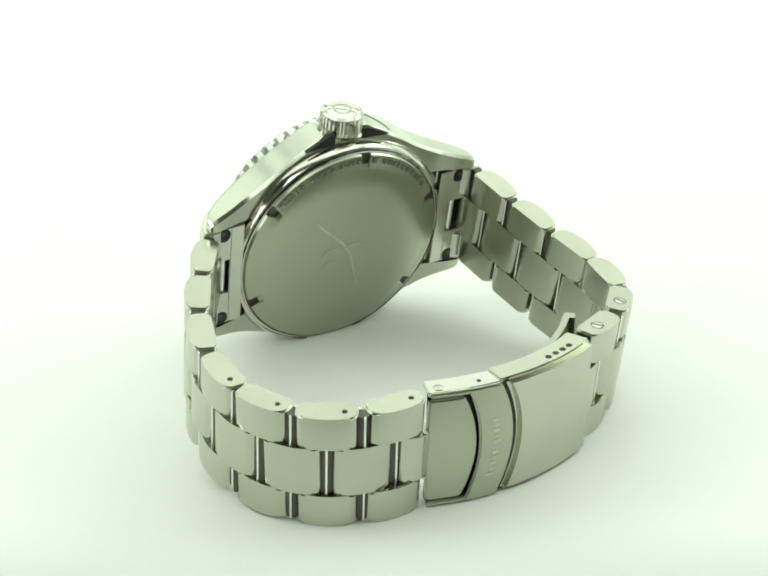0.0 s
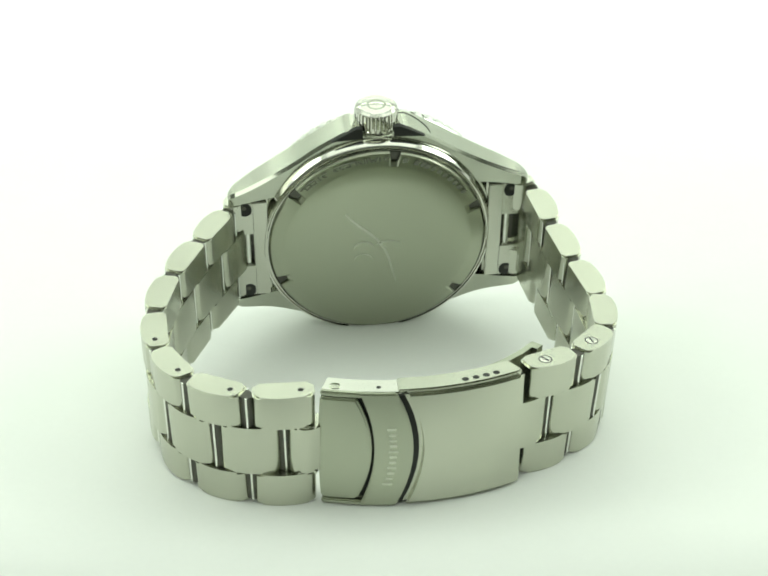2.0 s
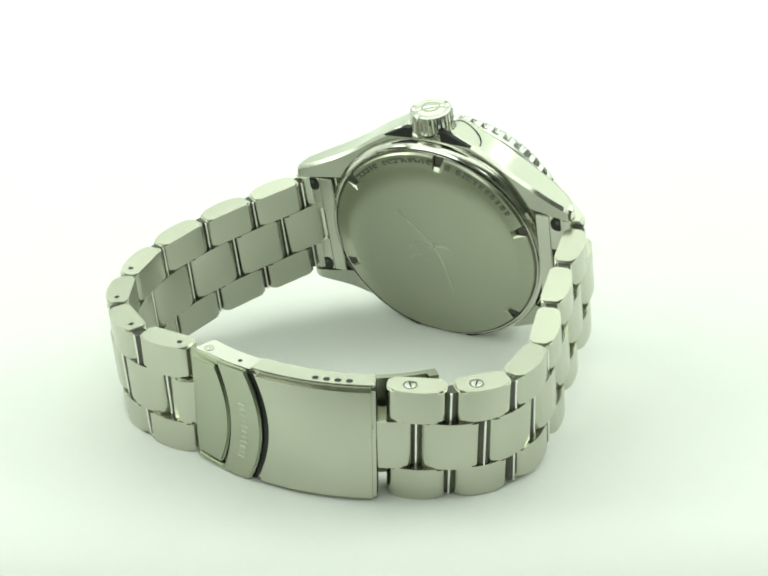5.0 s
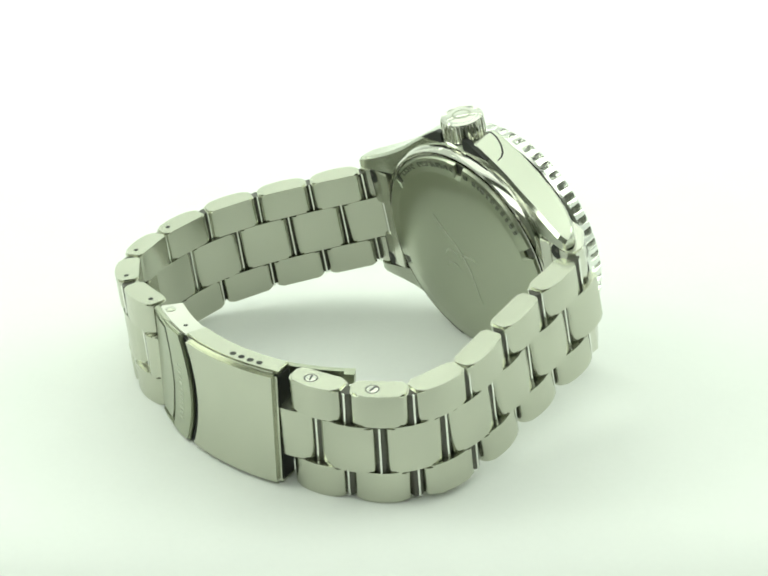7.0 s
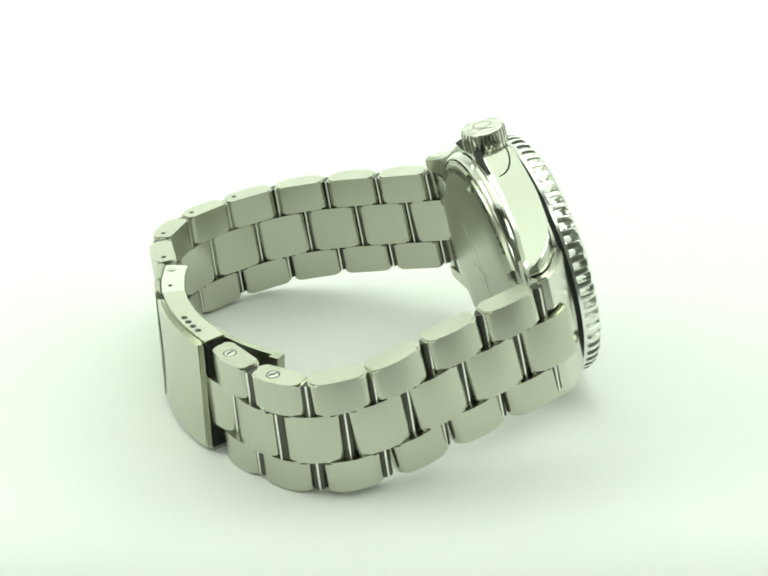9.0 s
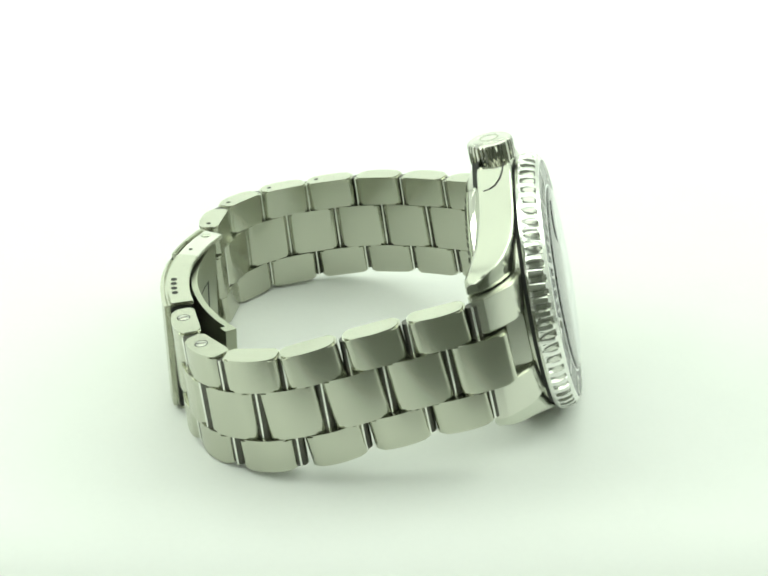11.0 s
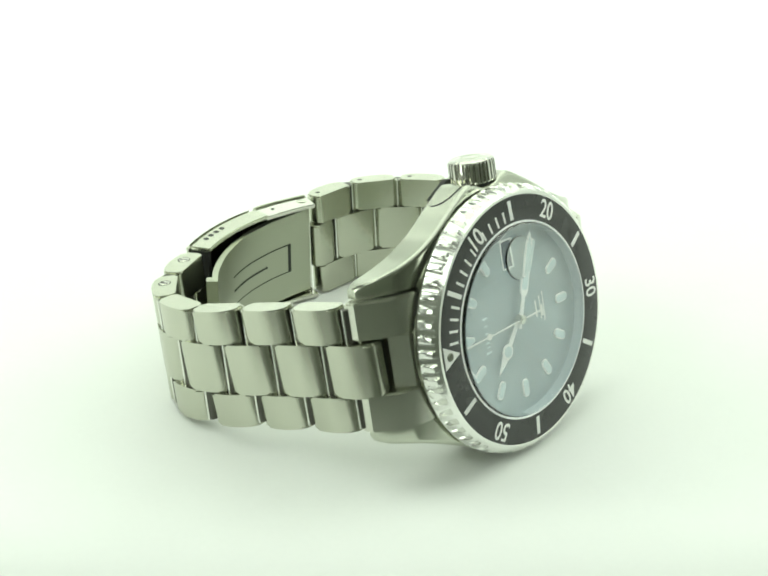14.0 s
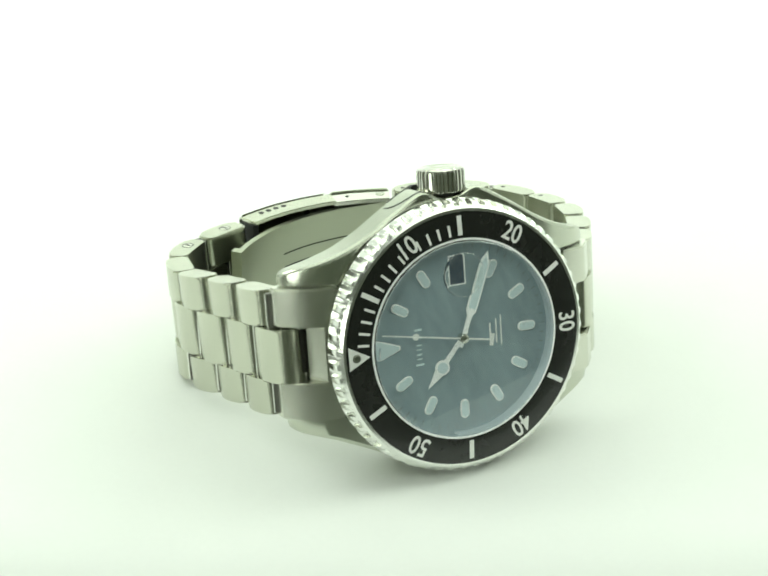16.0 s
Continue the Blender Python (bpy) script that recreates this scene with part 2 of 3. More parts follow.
for minute in range(60):
    if minute in (10, 20, 30, 40, 50):
        bm = letters(str(minute), 3.75, 0.03)
        bm.transform(on_bezel(minute, 16.95, 0.02) @ Matrix.Diagonal((0.86, 1.06, 1, 1)))
        part("numeral", bm, WHITE, insert, "", CASE)
    elif minute % 5 == 0 and minute > 0:
        bm = block(-0.36, 0.36, -1.45, 1.45, 0.0, 0.05)
        part("bar_mark", bm, WHITE, insert, "", CASE @ on_bezel(minute, 16.95))
    elif 0 < minute < 15 and minute not in (9, 11):
        bm = block(-0.19, 0.19, -0.85, 0.85, 0.0, 0.05)
        part("minute_mark", bm, WHITE, insert, "", CASE @ on_bezel(minute, 16.35))
    elif minute in (9, 11):
        bm = block(-0.17, 0.17, -0.75, 0.75, 0.0, 0.05)
        part("minute_mark", bm, WHITE, insert, "", CASE @ on_bezel(9.05 if minute == 9 else 10.95, 16.3))
part("triangle_mark", prism([(-1.75, 1.6), (0, -1.6), (1.75, 1.6)], 0, 0.05), WHITE, insert, "", CASE @ on_bezel(0, 16.95))
part("pearl", lathe([(0.0, 0.06), (0.62, 0.06), (0.5, 0.22), (0.0, 0.3)], 20, closed=False), GREYMARK, insert,
     "small luminous pearl", CASE @ on_bezel(0, 17.4))

# dial and rehaut
part("rehaut", lathe([(14.95, -0.25), (14.95, -3.0), (14.35, -3.0), (14.35, -2.15), (14.62, -0.7), (14.62, -0.25)], 128), REHAUT,
     watch, "polished inner ring", CASE)
dial = part("dial", lathe([(0.0, -2.1), (14.5, -2.1), (14.5, -2.9), (0.0, -2.9)], 96, closed=False), DIAL, watch,
            "dark blue-grey glossy dial", CASE)
DZ = -2.1


def on_dial(deg, r, lift=0.0):
    c = radians(deg)
    return axes((math.sin(c), math.cos(c), 0), (-math.cos(c), math.sin(c), 0), (0, 0, 1),
                (-r * math.cos(c), r * math.sin(c), DZ + lift))


def capsule(w, h, n=6):
    pts = []
    for k in range(n + 1):
        a = math.pi * k / n
        pts.append((w * math.cos(a), h - w + w * math.sin(a)))
    for k in range(n + 1):
        a = math.pi + math.pi * k / n
        pts.append((w * math.cos(a), -(h - w) + w * math.sin(a)))
    return pts


for hour in (1, 2, 4, 5, 6, 7, 8, 9, 10, 11):
    part("hour_index", prism(capsule(0.72, 1.45), 0.0, 0.3, 0.08), HAND, dial, "", CASE @ on_dial(30 * hour, 10.9))
    part("lume", prism(capsule(0.52, 1.25), 0.3, 0.36), LUME, dial, "", CASE @ on_dial(30 * hour, 10.9))
part("hour_index", prism([(-1.55, 1.7), (-0.3, -1.7), (0.3, -1.7), (1.55, 1.7)], 0, 0.3, 0.08), HAND, dial,
           "triangular index at twelve", CASE @ on_dial(0, 11.4))
part("lume", prism([(-1.3, 1.5), (-0.2, -1.4), (0.2, -1.4), (1.3, 1.5)], 0.3, 0.36), LUME, dial, "", CASE @ on_dial(0, 11.4))
# minute track
ticks = []
for k in range(60):
    b = block(-0.05, 0.05, -0.3, 0.3, 0.0, 0.03)
    b.transform(on_dial(6 * k, 13.55))
    ticks.append(b)
part("minute_track", join(*ticks), GREYMARK, dial, "", CASE)
# illegible print as bars
for w, h, r, deg in ((2.6, 0.28, 4.9, 180), (3.6, 0.22, 5.9, 180), (4.6, 0.22, 6.7, 180)):
    part("print_bar", block(-w / 2, w / 2, -h / 2, h / 2, 0, 0.03), WHITE, dial, "", CASE @ on_dial(deg, r))
for x, w, h in ((-3.1, 0.34, 0.62), (-2.25, 0.20, 0.40), (-1.6, 0.26, 0.42), (-0.85, 0.14, 0.40), (-0.2, 0.22, 0.38), (0.95, 0.2, 0.36), (2.1, 0.3, 0.58)):
    part("print_bar", block(-w / 2, w / 2, -h, h, 0, 0.03), LUME, dial, "", CASE @ on_dial(0, 6.7) @ Matrix.Translation((x, 0, 0)))
# date window
DATE = CASE @ axes((0, 1, 0), (-1, 0, 0), (0, 0, 1), (0, 10.0, DZ))
part("date_window", block(-2.0, 2.0, -1.1, 1.1, 0, 0.05), DARKBLUE, dial, "dark blue date window", DATE)
part("date_frame", join(block(-2.22, 2.22, 1.1, 1.32, 0, 0.1), block(-2.22, 2.22, -1.32, -1.1, 0, 0.1),
                        block(-2.22, -2.0, -1.1, 1.1, 0, 0.1), block(2.0, 2.22, -1.1, 1.1, 0, 0.1)),
     HAND, dial, "thin white frame", DATE)

# hands
HOUR, MINUTE = 311.0, 111.0
hour_hand = part("hour_hand", join(prism([(-0.3, -1.2), (0.3, -1.2), (0.36, 4.2), (-0.36, 4.2)], 0.5, 0.7),
                                   prism([(1.15 * math.cos(a), 5.3 + 1.15 * math.sin(a)) for a in
                                          np.linspace(0, 2 * math.pi, 24, endpoint=False)], 0.5, 0.7),
                                   prism([(-0.75, 6.1), (0.75, 6.1), (0.0, 9.0)], 0.5, 0.7)), HAND, watch,
                 "bright white-edged hour hand with a round lume disc", CASE @ on_dial(HOUR, 0))
part("lume", prism([(0.82 * math.cos(a), 5.3 + 0.82 * math.sin(a)) for a in np.linspace(0, 2 * math.pi, 24, endpoint=False)],
                   0.7, 0.76), LUME, hour_hand, "", CASE @ on_dial(HOUR, 0))
minute_hand = part("minute_hand", prism([(-0.3, -1.4), (0.3, -1.4), (0.38, 3.4), (0.85, 4.2), (0.85, 11.4), (0, 13.2), (-0.85, 11.4),
                                         (-0.85, 4.2), (-0.38, 3.4)], 0.85, 1.05), HAND, watch, "bright white-edged sword minute hand",
                   CASE @ on_dial(MINUTE, 0))
part("lume", prism([(0.58, 4.5), (0.58, 11.2), (0, 12.4), (-0.58, 11.2), (-0.58, 4.5)], 1.05, 1.11), LUME, minute_hand, "",
     CASE @ on_dial(MINUTE, 0))
second_hand = part("second_hand", join(prism([(-0.13, -4.4), (0.13, -4.4), (0.08, 13.2), (-0.08, 13.2)], 1.25, 1.37),
                                       prism([(-0.9, -4.9), (0.9, -4.9), (0.9, -4.3), (-0.9, -4.3)], 1.25, 1.37),
                                       lathe([(0.62, 1.25), (0.62, 1.37), (0.35, 1.37), (0.35, 1.25)], 24),
                                       prism([(0.5 * math.cos(a), 7.9 + 0.5 * math.sin(a)) for a in np.linspace(0, 2 * math.pi, 20, endpoint=False)], 1.24, 1.38)
                                       ), WHITE, watch, "thin white second hand")
part("hand_cap", lathe([(0.0, 0.4), (0.7, 0.4), (0.7, 1.45), (0.45, 1.6), (0.0, 1.6)], 24, closed=False), POLISHED, watch, "",
     CASE @ on_dial(0, 0))

# crystal
crystal = part("crystal", lathe([(0.0, 0.62), (13.9, 0.52), (14.45, 0.45), (14.66, 0.32), (14.72, 0.1), (14.72, -0.25), (0.0, -0.25)], 96,
                                closed=False), GLASS, watch, "clear slightly domed watch glass", CASE, 60)
part("crystal_rim", lathe([(14.74, -0.24), (15.04, -0.24), (15.04, 0.17), (14.9, 0.24), (14.74, 0.2)], 128), HAND, watch, "bright thin ring round the glass", CASE)
crystal.visible_shadow = False
lens = part("date_lens", lathe([(0.0, 0.10), (2.9, 0.095), (3.2, 0.07), (3.3, 0.0), (3.3, -0.06), (0.0, -0.06)], 48, closed=False),
            GLASS, crystal, "flat round lens over the date", CASE @ Matrix.Translation((0, 9.8, 0.63)), 60)
lens.visible_shadow = False

# crown


def knurl(i, a, r, z):
    if i in (2, 3):
        w = (a * 30 / (2 * math.pi)) % 1.0
        return r - (0.34 if w > 0.5 else 0.0)
    return r


crown_at = BODY @ Matrix.Translation((0, 0, -6.9)) @ Matrix.Rotation(radians(-90), 4, "X")
crown = part("crown", lathe([(0.0, 21.0), (2.6, 21.0), (3.35, 21.15), (3.55, 21.4), (3.55, 24.0), (3.4, 24.42), (3.0, 24.66), (2.6, 24.6),
                             (2.3, 24.74), (0.0, 24.86)], 30 * 6, lambda i, a, r, z: knurl(i - 1, a, r, z), closed=False), POLISHED, watch,
             "fluted polished crown", crown_at, 25)
part("crown_emblem", lathe([(1.2, 24.6), (1.6, 24.6), (1.55, 24.815), (1.25, 24.83)], 40), SATIN, crown, "faint round mark on the crown", crown_at)
part("stem_tube", lathe([(0.0, 18.5), (2.5, 18.5), (2.5, 21.05), (0.0, 21.05)], 32, closed=False), DARK, crown, "", crown_at)

# Black wedges stand for the shade of the crown guards.
for sx in (1, -1):
    part("crown_shade", prism([(sx * 2.6, 20.2), (sx * 7.8, 19.9), (sx * 5.8, 21.0), (sx * 3.6, 22.1), (sx * 2.6, 22.0)], -9.85, -8.9), DARK, case,
         "dark wedge as the guard's shade beside the crown", BODY)

# case back


BACK = CASE @ Matrix.Translation((1.0, -0.2, 0))


def notched(i, a, r, z):
    if i in (1, 2, 3):
        d = (math.degrees(a) - 39) % 60
        if (d < 2.9 or d > 57.1) and abs(math.degrees(a) - 279) > 10:
            return 16.8
    return r


part("back_ring", lathe([(18.65, -9.5), (20.1, -9.5), (20.0, -10.3), (19.6, -11.0), (19.3, -11.15), (19.25, -10.7), (19.0, -10.7),
                         (18.95, -11.2), (18.75, -11.25), (18.65, -10.9), (18.65, -9.5)], 144), POLISHED, watch,
     "polished ring round the case back", BACK, 25)
back = part("case_back", lathe([(14.0, -10.5), (18.6, -10.5), (18.6, -11.2), (18.35, -11.6), (16.2, -11.98), (15.95, -12.08), (12.0, -12.1),
                                (0.0, -12.12), (0.0, -10.5)], 300, notched), SATIN, watch, "satin steel screwed case back with key notches",
            BACK, 25)


# Notch floors get a dark colour in place of the recess shade.
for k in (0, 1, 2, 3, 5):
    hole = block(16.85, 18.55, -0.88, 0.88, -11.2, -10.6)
    part("key_notch_shade", hole, SHADE_STEEL, back, "key notch floor coloured dark as shade", BACK @ Matrix.Rotation(radians(39 + 60 * k), 4, "Z"))
# Darkened disc below, keeps notches and ring gap shaded by colour.
part("back_gap_shade", lathe([(14.0, -10.3), (18.68, -10.3), (18.68, -10.75), (14.0, -10.75)], 96), GREYMARK, back, "", BACK)


def on_back(deg, r, z=-11.83):
    a = radians(deg)
    rad = Vector((math.cos(a), math.sin(a), 0))
    out = Vector((0, 0, -1))
    up = -rad
    return axes(up.cross(out), up, out, rad * r + Vector((0, 0, z))) @ Matrix.Rotation(radians(-10), 4, "X")


engraved = []
for k, ch in enumerate("STAINLESS STEEL"):
    if ch != " ":
        b = letters(ch, 2.35, 0.06)
        b.transform(on_back(94.2 - 3.5 * k, 17.25))
        engraved.append(b)
part("engraved_text", join(*engraved), GREYMARK, back, "engraved lettering", BACK)
for deg, w in ((105, 0.9), (111.5, 0.8), (115, 0.5), (118, 0.85), (122, 0.5), (126, 0.8), (130, 0.65), (134, 0.75), (138, 0.55), (142, 0.8), (146, 0.6)):
    part("engraved_bar", block(-w / 2, w / 2, -0.7, 0.7, -0.06, 0.06), GREYMARK, back, "", BACK @ on_back(deg, 17.25))


def ribbon(points, width, lo, hi):
    """A flat stroke along a line of points."""
    pts = [Vector((x, y)) for x, y in points]
    left, right = [], []
    for i, q in enumerate(pts):
        t = (pts[min(i + 1, len(pts) - 1)] - pts[max(i - 1, 0)]).normalized()
        w = width * (0.25 + 0.75 * math.sin(math.pi * (i + 0.5) / len(pts)))
        n = Vector((-t.y, t.x)) * w / 2
        left.append(q + n), right.append(q - n)
    return prism([tuple(v) for v in left + right[::-1]], lo, hi)


def curl(cx, cy, r, a0, a1, squash=1.0):
    return [(cx + r * math.cos(a), cy + squash * r * math.sin(a)) for a in np.linspace(radians(a0), radians(a1), 16)]


swirl = [(5.6 - 0.52 * k + 0.6 * math.sin(0.42 * k), 7.0 - 0.35 * k - 0.028 * k * k) for k in range(19)]
part("emblem", join(ribbon(swirl, 0.55, -12.17, -12.06), ribbon(curl(2.4, -1.0, 1.9, 10, 165, 0.95), 0.32, -12.17, -12.06),
                    ribbon(curl(2.6, -3.2, 1.6, 5, 170, 0.9), 0.26, -12.17, -12.06),
                    ribbon([(0.4 - 0.42 * k, 0.2 + 0.5 * math.sin(0.3 * k)) for k in range(11)], 0.45, -12.17, -12.06)), EMBLEM, back,
     "faint raised curved emblem", BACK)

# end links between the lugs
for sx in (1, -1):
    def half(pts):
        return [(sx * x, z) for x, z in pts]
    far = 0.6 if sx < 0 else 0.0
    side = half([(18.6, -4.1), (21.0, -4.6), (23.2, -5.5), (26.0 + far, -9.2), (26.1 + far, -11.0), (25.2, -11.6), (23.8, -11.5),
                 (22.3, -10.6), (18.6, -9.8)])
    mid = half([(18.6, -4.1), (20.9, -4.8), (22.7, -7.3), (22.6, -8.3), (21.8, -8.6), (18.6, -8.6)])
    pieces = []
    for lo, hi, pts in ((4.15, 9.8, side), (-9.8, -4.15, side), (-4.1, 4.1, mid)):
        b = prism(pts, lo, hi, 0.25)
        b.transform(Matrix(((1, 0, 0, 0), (0, 0, 1, 0), (0, 1, 0, 0), (0, 0, 0, 1))))
        pieces.append(b)

    def slab(x0, x1, y0, y1):
        return block(min(sx * x0, sx * x1), max(sx * x0, sx * x1), y0, y1, -11.1, -10.0, 0.15)
    pieces += [slab(18.9, 21.3, -9.8, 9.8), slab(21.2, 24.7, -9.8, -3.3), slab(21.2, 24.7, 3.3, 9.8)]
    end = part("end_link", join(*pieces), END_STEEL, watch, "polished end link between the lugs", BODY, 30)
    rod = lathe([(0.0, -9.6), (0.6, -9.6), (0.6, 9.6), (0.0, 9.6)], 16, closed=False)
    part("spring_bar", rod, CHROME, end, "bright spring bar", BODY @ Matrix.Translation((sx * 22.3, 0, -10.1)) @ Matrix.Rotation(radians(90), 4, "X"))
    # Added dark backing that paints the slot's depth as shade.
    backing = block(min(sx * 21.4, sx * 24.6), max(sx * 21.4, sx * 24.6), -3.2, 3.2, -9.4, -8.7, 0.1)
    part("slot_shade", backing, SHADE_STEEL, end, "dark backing as shade in the end link slot", BODY)
    for y in (8.5, -8.6):
        # No hole is cut: a black slab gives its inner shade.
        hole = prism([(sx * px, py) for px, py in capsule(1.05, 1.3)], -11.14, -10.6)
        part("notch", hole, DARK, end, "black slab as the shaded spring bar hole", BODY @ Matrix.Translation((sx * 22.5, y, 0)))
        tip = lathe([(0.0, -11.16), (0.35, -11.16), (0.5, -11.1), (0.5, -10.7), (0.0, -10.7)], 16, closed=False)
        part("bar_tip", tip, SHADE_STEEL, end, "", BODY @ Matrix.Translation((sx * 22.7, y + 0.35, 0)))

# ---------------------------------------------------------------- bracelet


def path(nodes):
    """A smooth line through nodes (x, y, z over the dial centre, lean x, lean y): place and width axis at a length."""
    pts = [np.array(n, float) for n in nodes]
    pts = [2 * pts[0] - pts[1]] + pts + [2 * pts[-1] - pts[-2]]
    dense = []
    for i in range(1, len(pts) - 2):
        a, b, c, d = pts[i - 1:i + 3]
        for k in range(20):
            t = k / 20
            dense.append(0.5 * (2 * b + (c - a) * t + (2 * a - 5 * b + 4 * c - d) * t ** 2 + (3 * b - a - 3 * c + d) * t ** 3))
    dense.append(pts[-2])
    dense = np.array(dense)
    run = np.concatenate([[0], np.cumsum(np.linalg.norm(np.diff(dense[:, :3], axis=0), axis=1))])

    def at(s):
        v = np.array([np.interp(s, run, dense[:, k]) for k in range(5)])
        return Vector(v[:3]) + Vector((0, 0, TABLE)), Vector((v[3], v[4], 1)).normalized()
    return at, run[-1]


SIX_PITCH, TWELVE_PITCH = 9.8, 9.6
THICK = 4.0


def link_outline(length):
    """The side of a link: bowed outside, rounded ends."""
    h, t = length / 2, THICK / 2
    r, bow = 1.3, 0.45
    pts = []
    for k in range(5):
        a = radians(22.5 * k)
        pts.append((h - r + r * math.cos(a), t - bow - r + r * math.sin(a)))
    for k in range(1, 6):
        x = (h - r) * (1 - k / 3)
        pts.append((x, t - bow * (x / (h - r)) ** 2))
    for k in range(5):
        a = radians(90 + 22.5 * k)
        pts.append((-(h - r) + r * math.cos(a), t - bow - r + r * math.sin(a)))
    for a0, sx in ((180, -1), (270, 1)):
        for k in range(5):
            a = radians(a0 + 22.5 * k)
            pts.append((sx * (h - 1.05) + 1.05 * math.cos(a), -(t - 0.85) + 0.85 * math.sin(a)))
    return pts


def link(name, at, s0, s1, v0, v1, outward, label=""):
    """One link between two lengths of the path; v0, v1: across the bracelet; outward: +1 if the outside is to the right."""
    p, w0 = at(s0)
    q, w1 = at(s1)
    w = (w0 + w1).normalized()
    u = (q - p).normalized()
    w = (w - u * w.dot(u)).normalized()
    n = u.cross(w) * outward
    bm = prism(link_outline((q - p).length - 0.95), v0, v1, 0.3)
    m = axes(u, n, w, (p + q) / 2 + n * 0.2)
    return part(name, bm, BRUSHED, watch, label, m, 35), m


SIX = [(-29.2, 7.6, -1.6, 0.10, -0.22), (-30.0, 1.2, -3.4, 0.10, -0.21), (-30.3, -9.0, -5.4, 0.08, -0.18), (-29.6, -19.2, -7.2, 0.07, -0.15),
       (-27.3, -28.2, -8.9, 0.06, -0.13), (-22.9, -35.1, -10.4, 0.05, -0.12), (-15.8, -40.6, -11.2, 0.03, -0.11),
       (-5.8, -42.0, -11.4, 0.02, -0.10), (2.1, -38.0, -11.4, 0.02, -0.08), (5.4, -36.0, -11.4, 0.02, -0.06)]
TWELVE = [(8.2, 32.8, -0.2, 0.10, -0.22), (13.5, 27.9, -1.9, 0.10, -0.21), (19.65, 20.4, -4.6, 0.09, -0.19), (25.95, 13.2, -7.3, 0.08, -0.16),
          (32.35, 6.25, -9.8, 0.07, -0.12), (36.1, -2.8, -11.2, 0.09, -0.08), (34.8, -9.3, -11.4, 0.10, -0.06), (29.3, -17.1, -11.4, 0.05, -0.05),
          (25.4, -22.0, -11.4, 0.03, -0.04)]
HALF, MID = 9.4, 4.0


def strap(nodes, start, count, outward, marks, pitch):
    """Outer links in two rows, middle links half a pitch on; marks: which outer links carry a pin hole or screw."""
    at, total = path(nodes)
    for k in range(count):
        s0 = start + k * pitch
        s1 = min(s0 + pitch, total)
        for v0, v1 in ((MID + 0.08, HALF), (-HALF, -MID - 0.08)):
            ob, m = link("outer_link", at, s0, s1, v0, v1, outward)
            if k in marks:
                place = m @ Matrix.Translation((marks[k][1] * pitch, 0.0, HALF if v0 > 0 else -HALF))
                if marks[k][0] == "hole" and v0 > 0:
                    # Black disc in place of the shaded hole.
                    part("pin_hole", lathe([(0.0, -0.1), (0.42, -0.1), (0.42, 0.012), (0.0, 0.012)], 16, closed=False), DARK, ob, "", place)
                elif v0 > 0:
                    part("screw_head", lathe([(0.0, -0.1), (0.85, -0.1), (0.85, 0.02), (0.75, 0.06), (0.0, 0.06)], 24, closed=False),
                         POLISHED, ob, "slotted screw head", place)
                    rim = lathe([(0.86, -0.1), (1.02, -0.1), (1.02, 0.015), (0.86, 0.015)], 24)
                    # Slot and rim gap are black solids, their shade put into colour.
                    part("screw_slot", join(block(-0.7, 0.7, -0.14, 0.14, 0.0, 0.075), rim), DARK, ob, "",
                         place @ Matrix.Rotation(radians(35 + 50 * k), 4, "Z"))
    for k in range(count + 1):
        s0 = start + (k - 0.5) * pitch
        s1 = min(s0 + pitch, total)
        if s1 - s0 > 3:
            link("middle_link", at, s0, s1, -MID, MID, outward)
    for k in range(2 * count):
        p, w = at(start + k * pitch / 2)
        q, _ = at(start + k * pitch / 2 + 0.3)
        u = (q - p).normalized()
        n = u.cross(w) * outward
        for v0, v1 in ((-MID, MID),) if k % 2 else ((MID, HALF - 0.4), (-HALF + 0.4, -MID)):
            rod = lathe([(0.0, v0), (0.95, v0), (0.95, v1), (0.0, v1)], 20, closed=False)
            # Dark rod fills the gap with painted shade.
            gap_rod = part("gap_shade", rod, SHADE_STEEL, watch, "dark rod as shade in the gap between the links", axes(u, n, w, p))
            for side in (1, -1):
                rod = lathe([(0.0, v0), (0.2, v0), (0.2, v1), (0.0, v1)], 10, closed=False)
                # Thin bright rods on both faces of the gap imitate its highlight.
                part("gap_glint", rod, CHROME, gap_rod, "thin bright rod as the glint in a link gap", axes(u, n, w, p + n * (1.0 if side > 0 else -1.35)))


strap(SIX, 7.6, 7, 1, {3: ("hole", 0.25), 4: ("hole", 0.25), 5: ("hole", 0.25), 6: ("hole", 0.25)}, SIX_PITCH)
strap(TWELVE, 7.8, 6, -1, {4: ("screw", 0.1), 5: ("screw", 0.1)}, TWELVE_PITCH)

# ---------------------------------------------------------------- clasp
A, B = Vector((5.0, -38.0)), Vector((30.1, -21.0))
CHORD = (B - A).length
ALONG = (B - A).normalized()
OUTW = Vector((ALONG.y, -ALONG.x))
SAG = 3.1
RAD = ((CHORD / 2) ** 2 + SAG ** 2) / (2 * SAG)
CENTRE = (A + B) / 2 - OUTW * (RAD - SAG)
SPAN = 2 * math.asin(CHORD / 2 / RAD)
ARC = RAD * SPAN
LIFT = TABLE - 11.35


